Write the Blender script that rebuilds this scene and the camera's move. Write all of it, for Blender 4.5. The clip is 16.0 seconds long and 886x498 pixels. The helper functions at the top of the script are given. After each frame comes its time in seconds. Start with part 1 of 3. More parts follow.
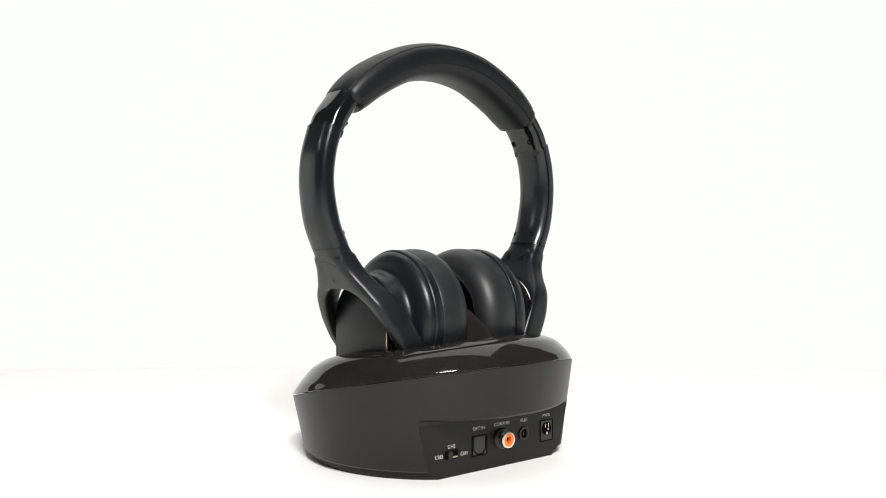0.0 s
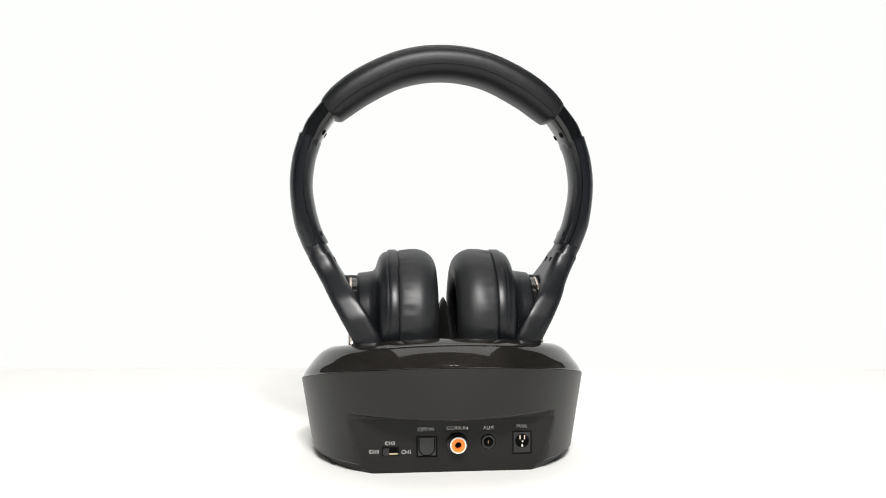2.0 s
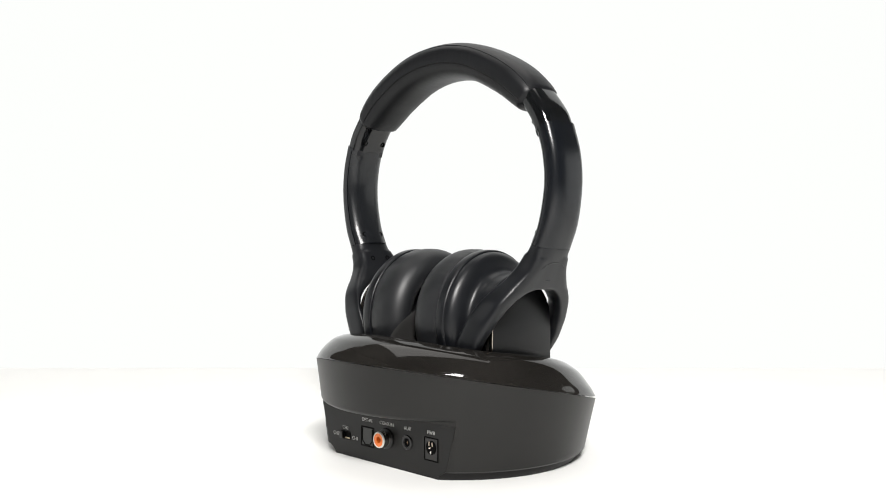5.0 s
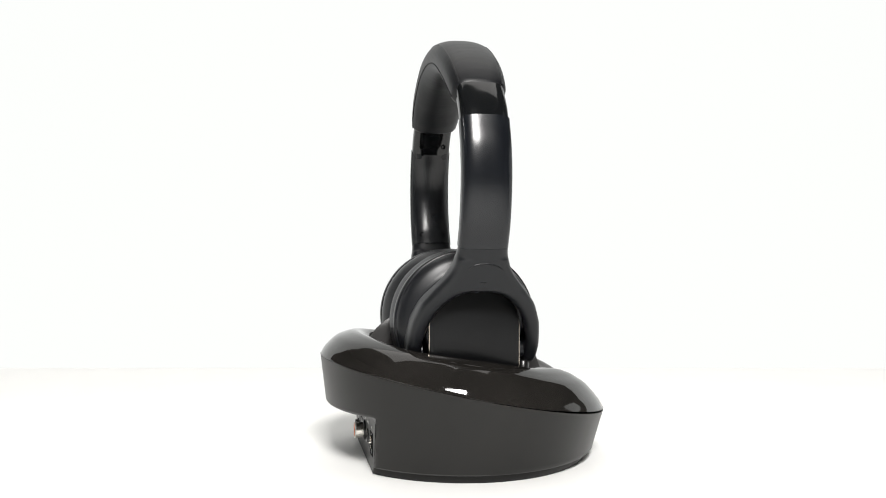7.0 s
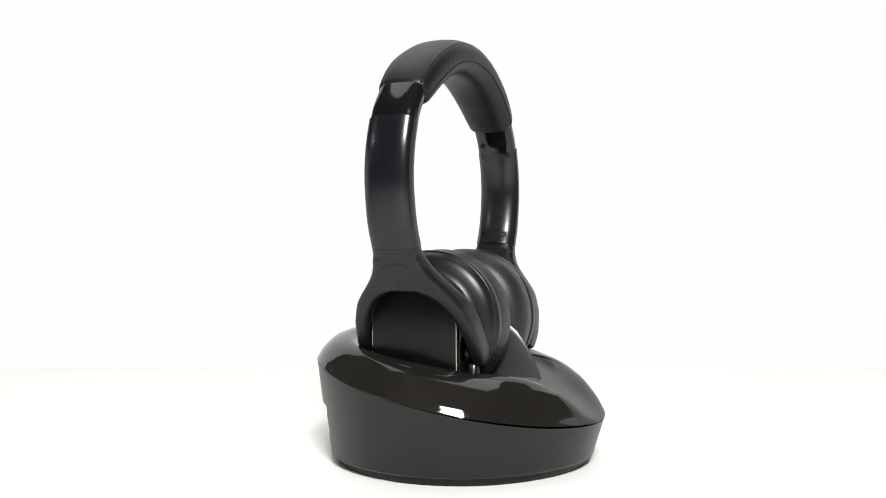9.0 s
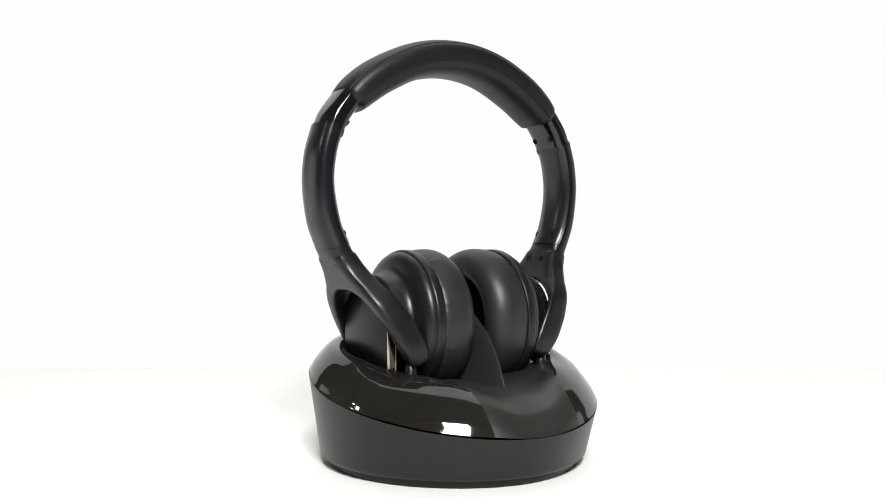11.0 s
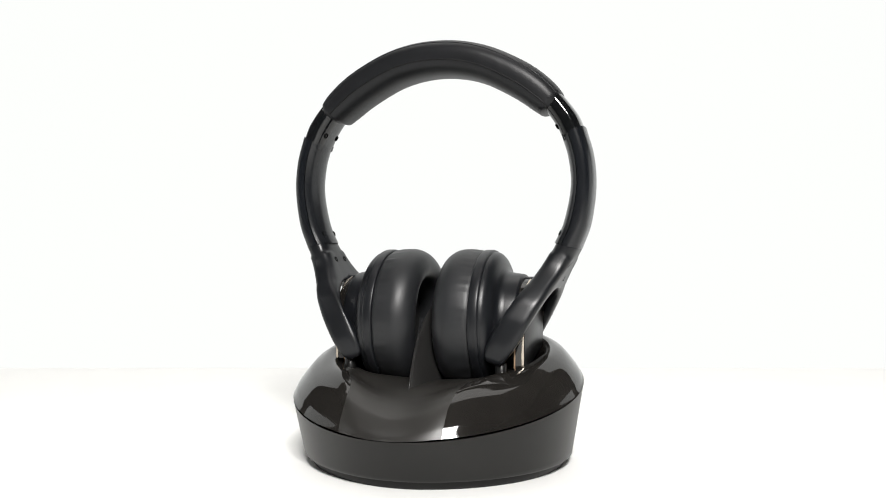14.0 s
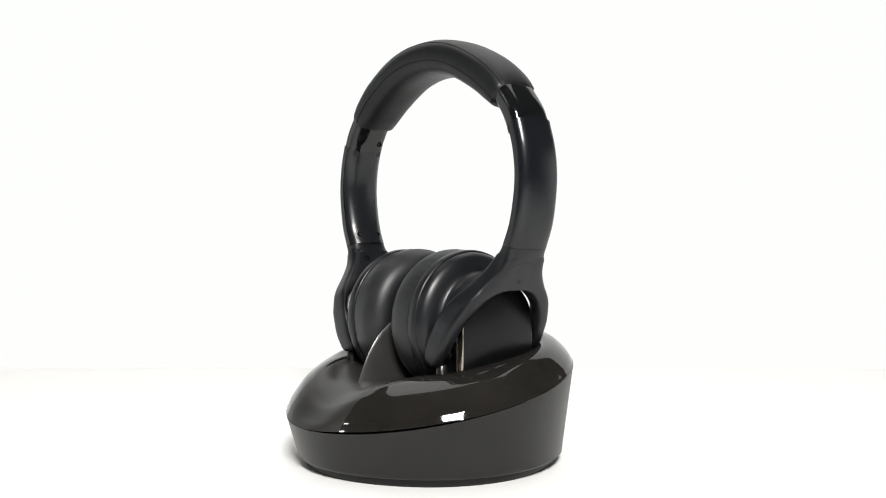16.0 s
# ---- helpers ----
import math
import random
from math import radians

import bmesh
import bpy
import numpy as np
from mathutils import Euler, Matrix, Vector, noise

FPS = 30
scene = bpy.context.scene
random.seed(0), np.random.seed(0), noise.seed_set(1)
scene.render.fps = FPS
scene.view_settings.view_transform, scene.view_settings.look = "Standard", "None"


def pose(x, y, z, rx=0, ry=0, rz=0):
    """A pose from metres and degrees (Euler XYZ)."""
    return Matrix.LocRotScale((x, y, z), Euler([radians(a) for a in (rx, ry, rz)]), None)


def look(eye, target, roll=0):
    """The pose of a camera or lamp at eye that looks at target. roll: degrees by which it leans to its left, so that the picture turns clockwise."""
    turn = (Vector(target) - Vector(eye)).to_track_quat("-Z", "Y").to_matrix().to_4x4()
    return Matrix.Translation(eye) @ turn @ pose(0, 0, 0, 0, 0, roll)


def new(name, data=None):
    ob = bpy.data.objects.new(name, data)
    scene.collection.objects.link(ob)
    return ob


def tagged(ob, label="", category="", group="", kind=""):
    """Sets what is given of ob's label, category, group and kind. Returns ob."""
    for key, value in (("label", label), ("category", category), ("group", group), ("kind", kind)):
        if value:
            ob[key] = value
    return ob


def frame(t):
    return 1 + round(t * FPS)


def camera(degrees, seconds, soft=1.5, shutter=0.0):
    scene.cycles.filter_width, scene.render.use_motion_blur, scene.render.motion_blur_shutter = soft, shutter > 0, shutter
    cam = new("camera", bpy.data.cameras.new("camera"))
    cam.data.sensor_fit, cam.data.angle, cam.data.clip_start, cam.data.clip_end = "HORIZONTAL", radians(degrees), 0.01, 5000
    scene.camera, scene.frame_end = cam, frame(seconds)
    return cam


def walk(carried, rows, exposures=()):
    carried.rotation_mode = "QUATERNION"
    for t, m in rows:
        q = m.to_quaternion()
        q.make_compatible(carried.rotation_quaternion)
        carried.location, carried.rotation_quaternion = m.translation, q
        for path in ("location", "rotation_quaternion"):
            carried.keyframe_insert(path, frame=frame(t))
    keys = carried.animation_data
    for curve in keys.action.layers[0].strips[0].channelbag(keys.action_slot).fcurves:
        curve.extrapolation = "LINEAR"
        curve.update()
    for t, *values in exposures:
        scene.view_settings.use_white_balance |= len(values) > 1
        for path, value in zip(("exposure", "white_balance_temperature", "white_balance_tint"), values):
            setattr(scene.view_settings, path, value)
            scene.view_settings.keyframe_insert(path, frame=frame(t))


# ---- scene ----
# camera: stands still before a turntable
cam = camera(52.87, 16.0, soft=1.0)
EYE = pose(0, -0.4833, 0.1127, 89.556, 0, 0.049)
walk(cam, [(0.0, EYE), (16.0, EYE)])
MM = 0.001


# ---- light: white sweep, two softboxes over the table, a small twin lamp at the side ----
def world_light():
    w = bpy.data.worlds.new("studio")
    scene.world = w
    w.use_nodes = True
    bg = w.node_tree.nodes["Background"]
    bg.inputs["Color"].default_value = (1.0, 0.995, 0.985, 1)
    bg.inputs["Strength"].default_value = 0.05


def softbox(name, eye, target, sx, sy, watts, color=(1, 1, 1)):
    d = bpy.data.lights.new(name, "AREA")
    d.shape, d.size, d.size_y, d.energy, d.color = "RECTANGLE", sx, sy, watts, color
    ob = new(name, d)
    ob.matrix_world = look(eye, target)
    return ob


world_light()
softbox("key_softbox", (0.12, -1.06, 0.93), (0, 0, 0.08), 0.335, 0.285, 22.0, (1, 0.98, 0.96))
softbox("top_softbox", (0, 0.53, 1.60), (0, 0.53, 0.0), 1.5, 1.3, 8.4, (1, 0.98, 0.95))
for x, y in ((-1.02, -0.34), (-1.00, -0.24)):
    softbox("side_lamp", (x, y, 0.66), (0, 0, 0.05), 0.045, 0.025, 0.2, (1, 0.98, 0.96))
scene.view_settings.exposure = 0.4


# ---- materials ----
def nodes_of(name):
    m = bpy.data.materials.new(name)
    m.use_nodes = True
    nt = m.node_tree
    return m, nt, nt.nodes["Principled BSDF"]


def plastic(name, color, rough, grain=900.0, bump=0.02, vary=0.25, metal=0.0, coat=0.0, spec=0.5):
    m, nt, p = nodes_of(name)
    tc = nt.nodes.new("ShaderNodeTexCoord")
    big = nt.nodes.new("ShaderNodeTexNoise")
    big.inputs["Scale"].default_value, big.inputs["Detail"].default_value = 28.0, 5.0
    fine = nt.nodes.new("ShaderNodeTexNoise")
    fine.inputs["Scale"].default_value, fine.inputs["Detail"].default_value = grain, 2.0
    nt.links.new(tc.outputs["Object"], big.inputs["Vector"])
    nt.links.new(tc.outputs["Object"], fine.inputs["Vector"])
    ramp = nt.nodes.new("ShaderNodeValToRGB")
    ramp.color_ramp.elements[0].position, ramp.color_ramp.elements[1].position = 0.3, 0.7
    ramp.color_ramp.elements[0].color = tuple(c * (1 - vary) for c in color) + (1,)
    ramp.color_ramp.elements[1].color = tuple(c * (1 + vary) for c in color) + (1,)
    nt.links.new(big.outputs["Fac"], ramp.inputs["Fac"])
    nt.links.new(ramp.outputs["Color"], p.inputs["Base Color"])
    mr = nt.nodes.new("ShaderNodeMapRange")
    mr.inputs["To Min"].default_value, mr.inputs["To Max"].default_value = max(0.02, rough * 0.85), min(1, rough * 1.15)
    nt.links.new(big.outputs["Fac"], mr.inputs["Value"])
    nt.links.new(mr.outputs["Result"], p.inputs["Roughness"])
    b = nt.nodes.new("ShaderNodeBump")
    b.inputs["Strength"].default_value, b.inputs["Distance"].default_value = bump, 0.0002
    nt.links.new(fine.outputs["Fac"], b.inputs["Height"])
    nt.links.new(b.outputs["Normal"], p.inputs["Normal"])
    p.inputs["Metallic"].default_value = metal
    p.inputs["Coat Weight"].default_value = coat
    p.inputs["Specular IOR Level"].default_value = spec
    return m


def leather(name, color, rough, wrinkle=0.0, spec=0.5):
    m, nt, p = nodes_of(name)
    tc = nt.nodes.new("ShaderNodeTexCoord")
    v = nt.nodes.new("ShaderNodeTexVoronoi")
    v.inputs["Scale"].default_value = 2300.0
    n = nt.nodes.new("ShaderNodeTexNoise")
    n.inputs["Scale"].default_value, n.inputs["Detail"].default_value = 90.0, 6.0
    for k in (v, n):
        nt.links.new(tc.outputs["Object"], k.inputs["Vector"])
    add = nt.nodes.new("ShaderNodeMath")
    add.operation = "ADD"
    nt.links.new(v.outputs["Distance"], add.inputs[0])
    nt.links.new(n.outputs["Fac"], add.inputs[1])
    b = nt.nodes.new("ShaderNodeBump")
    b.inputs["Strength"].default_value, b.inputs["Distance"].default_value = 0.09, 0.0003
    nt.links.new(add.outputs[0], b.inputs["Height"])
    # long creases across the strap
    mp = nt.nodes.new("ShaderNodeMapping")
    mp.inputs["Scale"].default_value = (9.0, 0.8, 0.8)
    cr = nt.nodes.new("ShaderNodeTexNoise")
    cr.inputs["Scale"].default_value, cr.inputs["Detail"].default_value = 32.0, 3.0
    nt.links.new(tc.outputs["Object"], mp.inputs["Vector"])
    nt.links.new(mp.outputs["Vector"], cr.inputs["Vector"])
    b2 = nt.nodes.new("ShaderNodeBump")
    b2.inputs["Strength"].default_value, b2.inputs["Distance"].default_value = wrinkle, 0.0015
    nt.links.new(cr.outputs["Fac"], b2.inputs["Height"])
    nt.links.new(b.outputs["Normal"], b2.inputs["Normal"])
    nt.links.new(b2.outputs["Normal"], p.inputs["Normal"])
    ramp = nt.nodes.new("ShaderNodeValToRGB")
    ramp.color_ramp.elements[0].color = tuple(c * 0.7 for c in color) + (1,)
    ramp.color_ramp.elements[1].color = tuple(c * 1.4 for c in color) + (1,)
    nt.links.new(n.outputs["Fac"], ramp.inputs["Fac"])
    nt.links.new(ramp.outputs["Color"], p.inputs["Base Color"])
    p.inputs["Roughness"].default_value = rough
    p.inputs["Specular IOR Level"].default_value = spec
    return m


M_BODY = plastic("satin_black_dock_plastic", (0.0066, 0.0063, 0.0057), 0.38, 2500, 0.06, spec=0.37)
M_GLOSS = plastic("piano_black_dock_plastic", (0.0115, 0.0106, 0.0096), 0.055, 300, 0.002)
M_TONGUE = plastic("satin_black_front", (0.0160, 0.0151, 0.0138), 0.37, 1800, 0.02)
M_FIN = plastic("semi_gloss_fin_plastic", (0.021, 0.0205, 0.020), 0.32, 900, 0.01, spec=0.6)
M_PANEL = plastic("matte_black_panel", (0.0055, 0.0053, 0.0050), 0.42, 2500, 0.05, spec=0.30)
M_PLATE = plastic("blue_black_end_plate", (0.0042, 0.0045, 0.0050), 0.33, 2500, 0.03, spec=0.22)
M_SHUTTER = plastic("dark_grey_green_shutter", (0.017, 0.020, 0.018), 0.35)
M_SOCKET = plastic("black_socket_plastic", (0.006, 0.006, 0.006), 0.3)
M_HOLE = plastic("dark_socket_hole", (0.0012, 0.0012, 0.0012), 0.6, spec=0.06)
M_ARM = plastic("semi_gloss_headset_plastic", (0.0050, 0.0060, 0.0078), 0.24, 2000, 0.01, spec=0.42)
M_YOKE = plastic("satin_headset_plastic", (0.0058, 0.0065, 0.0080), 0.35, 2500, 0.06, spec=0.36)
M_INNER = plastic("matte_headset_plastic", (0.009, 0.010, 0.0115), 0.25, 2500, 0.03, spec=0.40)
M_SLIDER = plastic("glossy_headset_plastic", (0.004, 0.0045, 0.005), 0.09, 400, 0.004)
M_CUSHION = leather("black_soft_leatherette", (0.0110, 0.0117, 0.0130), 0.44, 0.0, 0.43)
M_PAD = leather("black_headband_leatherette", (0.0052, 0.0056, 0.0066), 0.42, 0.10, 0.27)
M_THREAD = plastic("dark_grey_thread", (0.006, 0.006, 0.0065), 0.6, spec=0.2)
M_CLOTH = plastic("black_speaker_cloth", (0.006, 0.006, 0.006), 0.9, 3000, 0.4)
M_CHROME = plastic("bright_metal", (0.80, 0.77, 0.72), 0.12, 600, 0.01, 0.05, 1.0)
M_COPPER = plastic("worn_pale_metal", (0.60, 0.53, 0.45), 0.26, 600, 0.02, 0.15, 1.0)
M_DARKCOPPER = plastic("dull_copper", (0.46, 0.30, 0.19), 0.34, 600, 0.02, 0.2, 0.5)
M_ORANGE = plastic("orange_plastic", (0.90, 0.20, 0.02), 0.4, 600, 0.02, 0.08)
M_BRASS = plastic("dull_brass", (0.55, 0.47, 0.33), 0.35, 600, 0.02, 0.1, 0.6)
M_IVORY = plastic("white_jack_ring", (0.78, 0.74, 0.68), 0.3, 600, 0.02, 0.05)
M_PRINT = plastic("white_print", (0.66, 0.66, 0.64), 0.6, 900, 0.02, 0.05)
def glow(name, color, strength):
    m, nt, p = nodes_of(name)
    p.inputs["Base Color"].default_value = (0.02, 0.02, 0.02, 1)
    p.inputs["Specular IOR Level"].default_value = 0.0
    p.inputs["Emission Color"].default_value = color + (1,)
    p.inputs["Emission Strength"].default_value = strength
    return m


# brightness of the white backdrop, put in as emission
M_WHITE_GLOW = glow("glowing_white_surface", (0.732, 0.7415, 0.7275), 1.0)
M_ROOM = plastic("grey_wall_paint", (0.33, 0.315, 0.30), 0.8, 300, 0.05)
M_PAPER = plastic("white_sweep_paper", (0.828, 0.831, 0.818), 0.75, 300, 0.03, 0.01)


# ---- mesh helpers ----
def part(name, bm, mat, parent=None, label="", smooth=50):
    me = bpy.data.meshes.new(name)
    bmesh.ops.recalc_face_normals(bm, faces=bm.faces)
    for f in bm.faces:
        f.smooth = True
    lim = radians(smooth)
    for e in bm.edges:
        if len(e.link_faces) == 2 and e.calc_face_angle(0) > lim:
            e.smooth = False
    bm.to_mesh(me)
    bm.free()
    me.materials.append(mat)
    ob = new(name, me)
    if parent:
        ob.parent = parent
    if label:
        tagged(ob, label)
    return ob


def loft(bm, rings, caps=True, closed=True):
    rows = [[bm.verts.new(p) for p in r] for r in rings]
    n = len(rows[0])
    for a, b in zip(rows, rows[1:]):
        for i in range(n if closed else n - 1):
            j = (i + 1) % n
            bm.faces.new((a[i], a[j], b[j], b[i]))
    if caps:
        bm.faces.new(rows[0])
        bm.faces.new(rows[-1])
    return rows


def revolve(bm, profile, centre, axis="x", seg=72, side=1, wobble=None, hollow=False):
    """profile: pairs (along, radius) in metres; turned about an axis through centre."""
    rows = []
    for a, r in profile:
        ring = []
        for k in range(seg):
            t = 2 * math.pi * k / seg
            dr, da = wobble(t, a, r) if wobble else (0, 0)
            u, v = (r + dr) * math.cos(t), (r + dr) * math.sin(t)
            w = side * (a + da)
            if axis == "x":
                ring.append((centre[0] + w, centre[1] + u, centre[2] + v))
            elif axis == "y":
                ring.append((centre[0] + u, centre[1] + w, centre[2] + v))
            else:
                ring.append((centre[0] + u, centre[1] + v, centre[2] + w))
        rows.append(ring)
    if hollow:
        rows.append(list(rows[0]))
    loft(bm, rows, not hollow)
    bmesh.ops.remove_doubles(bm, verts=bm.verts, dist=1e-7)


def lerp(table, x):
    return float(np.interp(x, [a for a, _ in table], [b for _, b in table]))


def spline(points, n):
    """Catmull-Rom through tuples, n steps in each stretch."""
    P = [np.array(p, float) for p in points]
    P = [2 * P[0] - P[1]] + P + [2 * P[-1] - P[-2]]
    out = []
    for i in range(1, len(P) - 2):
        for k in range(n):
            t = k / n
            a, b, c, d = P[i - 1:i + 3]
            out.append(0.5 * (2 * b + (c - a) * t + (2 * a - 5 * b + 4 * c - d) * t * t + (3 * b - a - 3 * c + d) * t ** 3))
    out.append(P[-2])
    return out


def sup(t, n):
    c, s = math.cos(t), math.sin(t)
    return math.copysign(abs(c) ** (2 / n), c), math.copysign(abs(s) ** (2 / n), s)


def sm(a, b, x):
    t = min(1, max(0, (x - a) / (b - a)))
    return t * t * (3 - 2 * t)


def tube(bm, pts, r, seg=8):
    rings = []
    for i, p in enumerate(pts):
        q = Vector(pts[min(i + 1, len(pts) - 1)]) - Vector(pts[max(i - 1, 0)])
        q.normalize()
        a = q.orthogonal() if abs(q.y) > 0.9 else q.cross(Vector((0, 1, 0)))
        a.normalize()
        b = q.cross(a)
        rings.append([Vector(p) + r * (a * math.cos(2 * math.pi * k / seg) + b * math.sin(2 * math.pi * k / seg)) for k in range(seg)])
    loft(bm, rings)


def box(bm, x0, x1, y0, y1, z0, z1, bevel=0.0):
    v = [bm.verts.new(p) for p in ((x0, y0, z0), (x1, y0, z0), (x1, y1, z0), (x0, y1, z0), (x0, y0, z1), (x1, y0, z1), (x1, y1, z1), (x0, y1, z1))]
    fs = [bm.faces.new([v[i] for i in f]) for f in ((0, 3, 2, 1), (4, 5, 6, 7), (0, 1, 5, 4), (1, 2, 6, 5), (2, 3, 7, 6), (3, 0, 4, 7))]
    if bevel:
        bmesh.ops.bevel(bm, geom=list({e for f in fs for e in f.edges}), offset=bevel, segments=2, affect="EDGES")


# ---- setting: white paper sweep ----
GROUND = -0.001


def sheet(prof, half):
    bm = bmesh.new()
    rows = [[bm.verts.new((x, y, z)) for y, z in prof] for x in (-half, -half / 2, 0, half / 2, half)]
    for a, b in zip(rows, rows[1:]):
        for i in range(len(prof) - 1):
            bm.faces.new((a[i], b[i], b[i + 1], a[i + 1]))
    return bm


def sweep():
    """White table paper, a curved backdrop given its own glow, unseen glowing panels added beside it."""
    flat = [(-2.6, GROUND), (-1.0, GROUND), (0.0, GROUND), (0.15, GROUND), (0.32, GROUND)]
    tagged(part("ground", sheet(flat, 2.2), M_PAPER), "seamless white paper under the dock", "table", kind="structure")
    curve = [(0.32, GROUND)]
    for k in range(1, 13):
        a = math.pi / 2 * k / 12
        curve.append((0.32 + 0.7 * math.sin(a), GROUND + 0.7 - 0.7 * math.cos(a)))
    curve += [(1.02, 1.0), (1.02, 1.56)]
    tagged(part("backdrop", sheet(curve, 1.2), M_WHITE_GLOW), "plain white backdrop, its brightness put in as glow", "backdrop", kind="structure")
    # unseen glowing panels, added to brighten side reflections and the floor
    for x in (-1.0, 1.0):
        bm = bmesh.new()
        box(bm, x - 0.01, x + 0.01, -0.15, 0.55, GROUND + 0.002, 0.42, 0.003)
        tagged(part("backdrop", bm, M_WHITE_GLOW), "added glowing white panel, out of view at the side", "backdrop", kind="structure")


def studio():
    """The room around the table."""
    for name, dims in (("wall_south", (-3, 3, -3.0, -2.9, -0.1, 2.9)), ("wall_north", (-3, 3, 2.9, 3.0, -0.1, 2.9)), ("wall_left", (-3.1, -3.0, -3, 3, -0.1, 2.9)), ("wall_right", (3.0, 3.1, -3, 3, -0.1, 2.9)), ("ceiling", (-3.1, 3.1, -3, 3, 2.9, 3.0)), ("floor", (-3.1, 3.1, -3, 3, -0.2, -0.1))):
        bm = bmesh.new()
        box(bm, *dims)
        tagged(part(name, bm, M_ROOM), "plain grey painted studio surface", "room", kind="structure")


sweep()
studio()

# ---- charging dock ----
CY = 11.0          # centre of the round shell, towards its front
R_RIM = 77.5
H_PROFILE = [(0, 21.0), (50, 21.0), (55, 20.5), (61, 18.8), (66, 15.4), (70, 11.2), (73.5, 6.6), (76.2, 2.3), (77.5, 0.0)]
H_FRONT = [(0, 4.0), (19, 7.6), (31, 10.4), (44, 12.0), (52, 11.6), (60, 9.6), (68, 6.2), (73, 3.2), (77.5, 0.0)]   # valley in the middle of the front
H_FLANK = [(0, 20.2), (46, 20.0), (51.5, 19.4), (60, 17.7), (66, 14.8), (71, 10.4), (74.3, 6.1), (76, 2.9), (77.5, 0.0)]   # half way to the front
H_LOBE = [(0, 20.0), (48, 20.0), (55, 19.6), (61, 18.4), (66, 15.9), (70, 12.6), (73.6, 8.2), (76, 3.4), (77.5, 0.0)]   # beside the satin front
H_BACK = [(0, 0.0), (70, 0.0), (73, 0.25), (75, 0.6), (76.2, 0.5), (77.5, 0.0)]   # fuller edge at the back
TONGUE = [(0, 70), (47, 70), (50, 58), (53, 43), (57, 32.5), (62, 26.5), (70, 22.3), (78, 19.5)]   # half angle of the satin front, by radius
FLOOR = [(-90, 34.6), (6, 34.6), (14, 37.5), (24, 43), (33, 46), (45, 48), (88.5, 52)]


def soft_table(table, sigma):
    """A table of pairs, rounded off, in half-millimetre steps."""
    xs = np.arange(table[0][0], table[-1][0] + 0.01, 0.5)
    ys = np.interp(xs, [a for a, _ in table], [b for _, b in table])
    k = np.exp(-0.5 * (np.arange(-20, 21) * 0.5 / sigma) ** 2)
    pad = np.concatenate([2 * ys[0] - ys[20:0:-1], ys, 2 * ys[-1] - ys[-2:-22:-1]])
    ys = np.convolve(pad, k / k.sum(), "valid")
    return list(zip(xs.tolist(), ys.tolist()))


FLOOR_S, H_S = soft_table(FLOOR, 3.0), soft_table(H_PROFILE, 1.3)
FX, FZ = np.array(FLOOR_S).T
HX, HZ = np.array(H_S).T
GX, GZ = np.array(soft_table(H_FRONT, 6.0)).T
LX, LZ = np.array(soft_table(H_LOBE, 1.4)).T
KX, KZ = np.array(soft_table(H_FLANK, 1.4)).T


def plan(t):
    """How far the outline lies in from a circle, by the angle about the shell's centre."""
    d = math.degrees(t) % 360
    d = 180 - d if 90 < d <= 270 else (d - 360 if d > 270 else d)
    return float(np.interp(d, PX, PZ)) / R_RIM


PX, PZ = np.array(soft_table([(-130, 77.3), (-60, 77.3), (0, 76.7), (22, 75.6), (45, 74.3), (62, 74.3), (78, 75.4), (90, 75.9), (102, 75.4), (118, 74.3), (140, 74.3)], 5.0)).T


def rim_z(y):
    return 38.0 - 0.200 * (y - CY)


def top_z(x, y):
    r = math.hypot(x, y - CY)
    ahead = (y - CY) / max(r, 1.0)
    k, far = sm(-0.6, 0.6, ahead) * sm(0, 14, r), sm(0.4, 0.95, ahead)
    off = abs(math.degrees(math.atan2(x, max(y - CY, 0.01)))) / lerp(TONGUE, r)
    v = (1 - sm(0.15, 1.04, off)) * sm(-6, 18, y - CY)
    lobe = (1 - far) * float(np.interp(r, KX, KZ)) + far * float(np.interp(r, LX, LZ))
    front = (1 - v) * lobe + v * float(np.interp(r, GX, GZ))
    dome = rim_z(y) + (1 - k) * float(np.interp(r, HX, HZ)) + k * front
    dome += sm(0.3, 0.9, (CY - y) / max(r, 1.0)) * lerp(H_BACK, r)
    dome -= 2.8 * sm(0.2, 0.9, (CY - y) / max(r, 1.0)) * sm(74, 60, r)
    e = math.hypot(x / 60.0, (y - 3.0) / (49.0 if y > 3 else 45.0))
    pit = 1 - sm(0.74, 1.03, e)
    w = pit
    low = float(np.interp(y, FX, FZ)) + 18 * sm(38, 58, abs(x))
    low = -1.2 * math.log(math.exp(-dome / 1.2) + math.exp(-low / 1.2))
    return dome * (1 - w) + low * w


def side_r(z, top):
    """Radius of the tapered wall at height z."""
    return lerp([(0, 71.0), (4, 71.6), (top, R_RIM)], z)


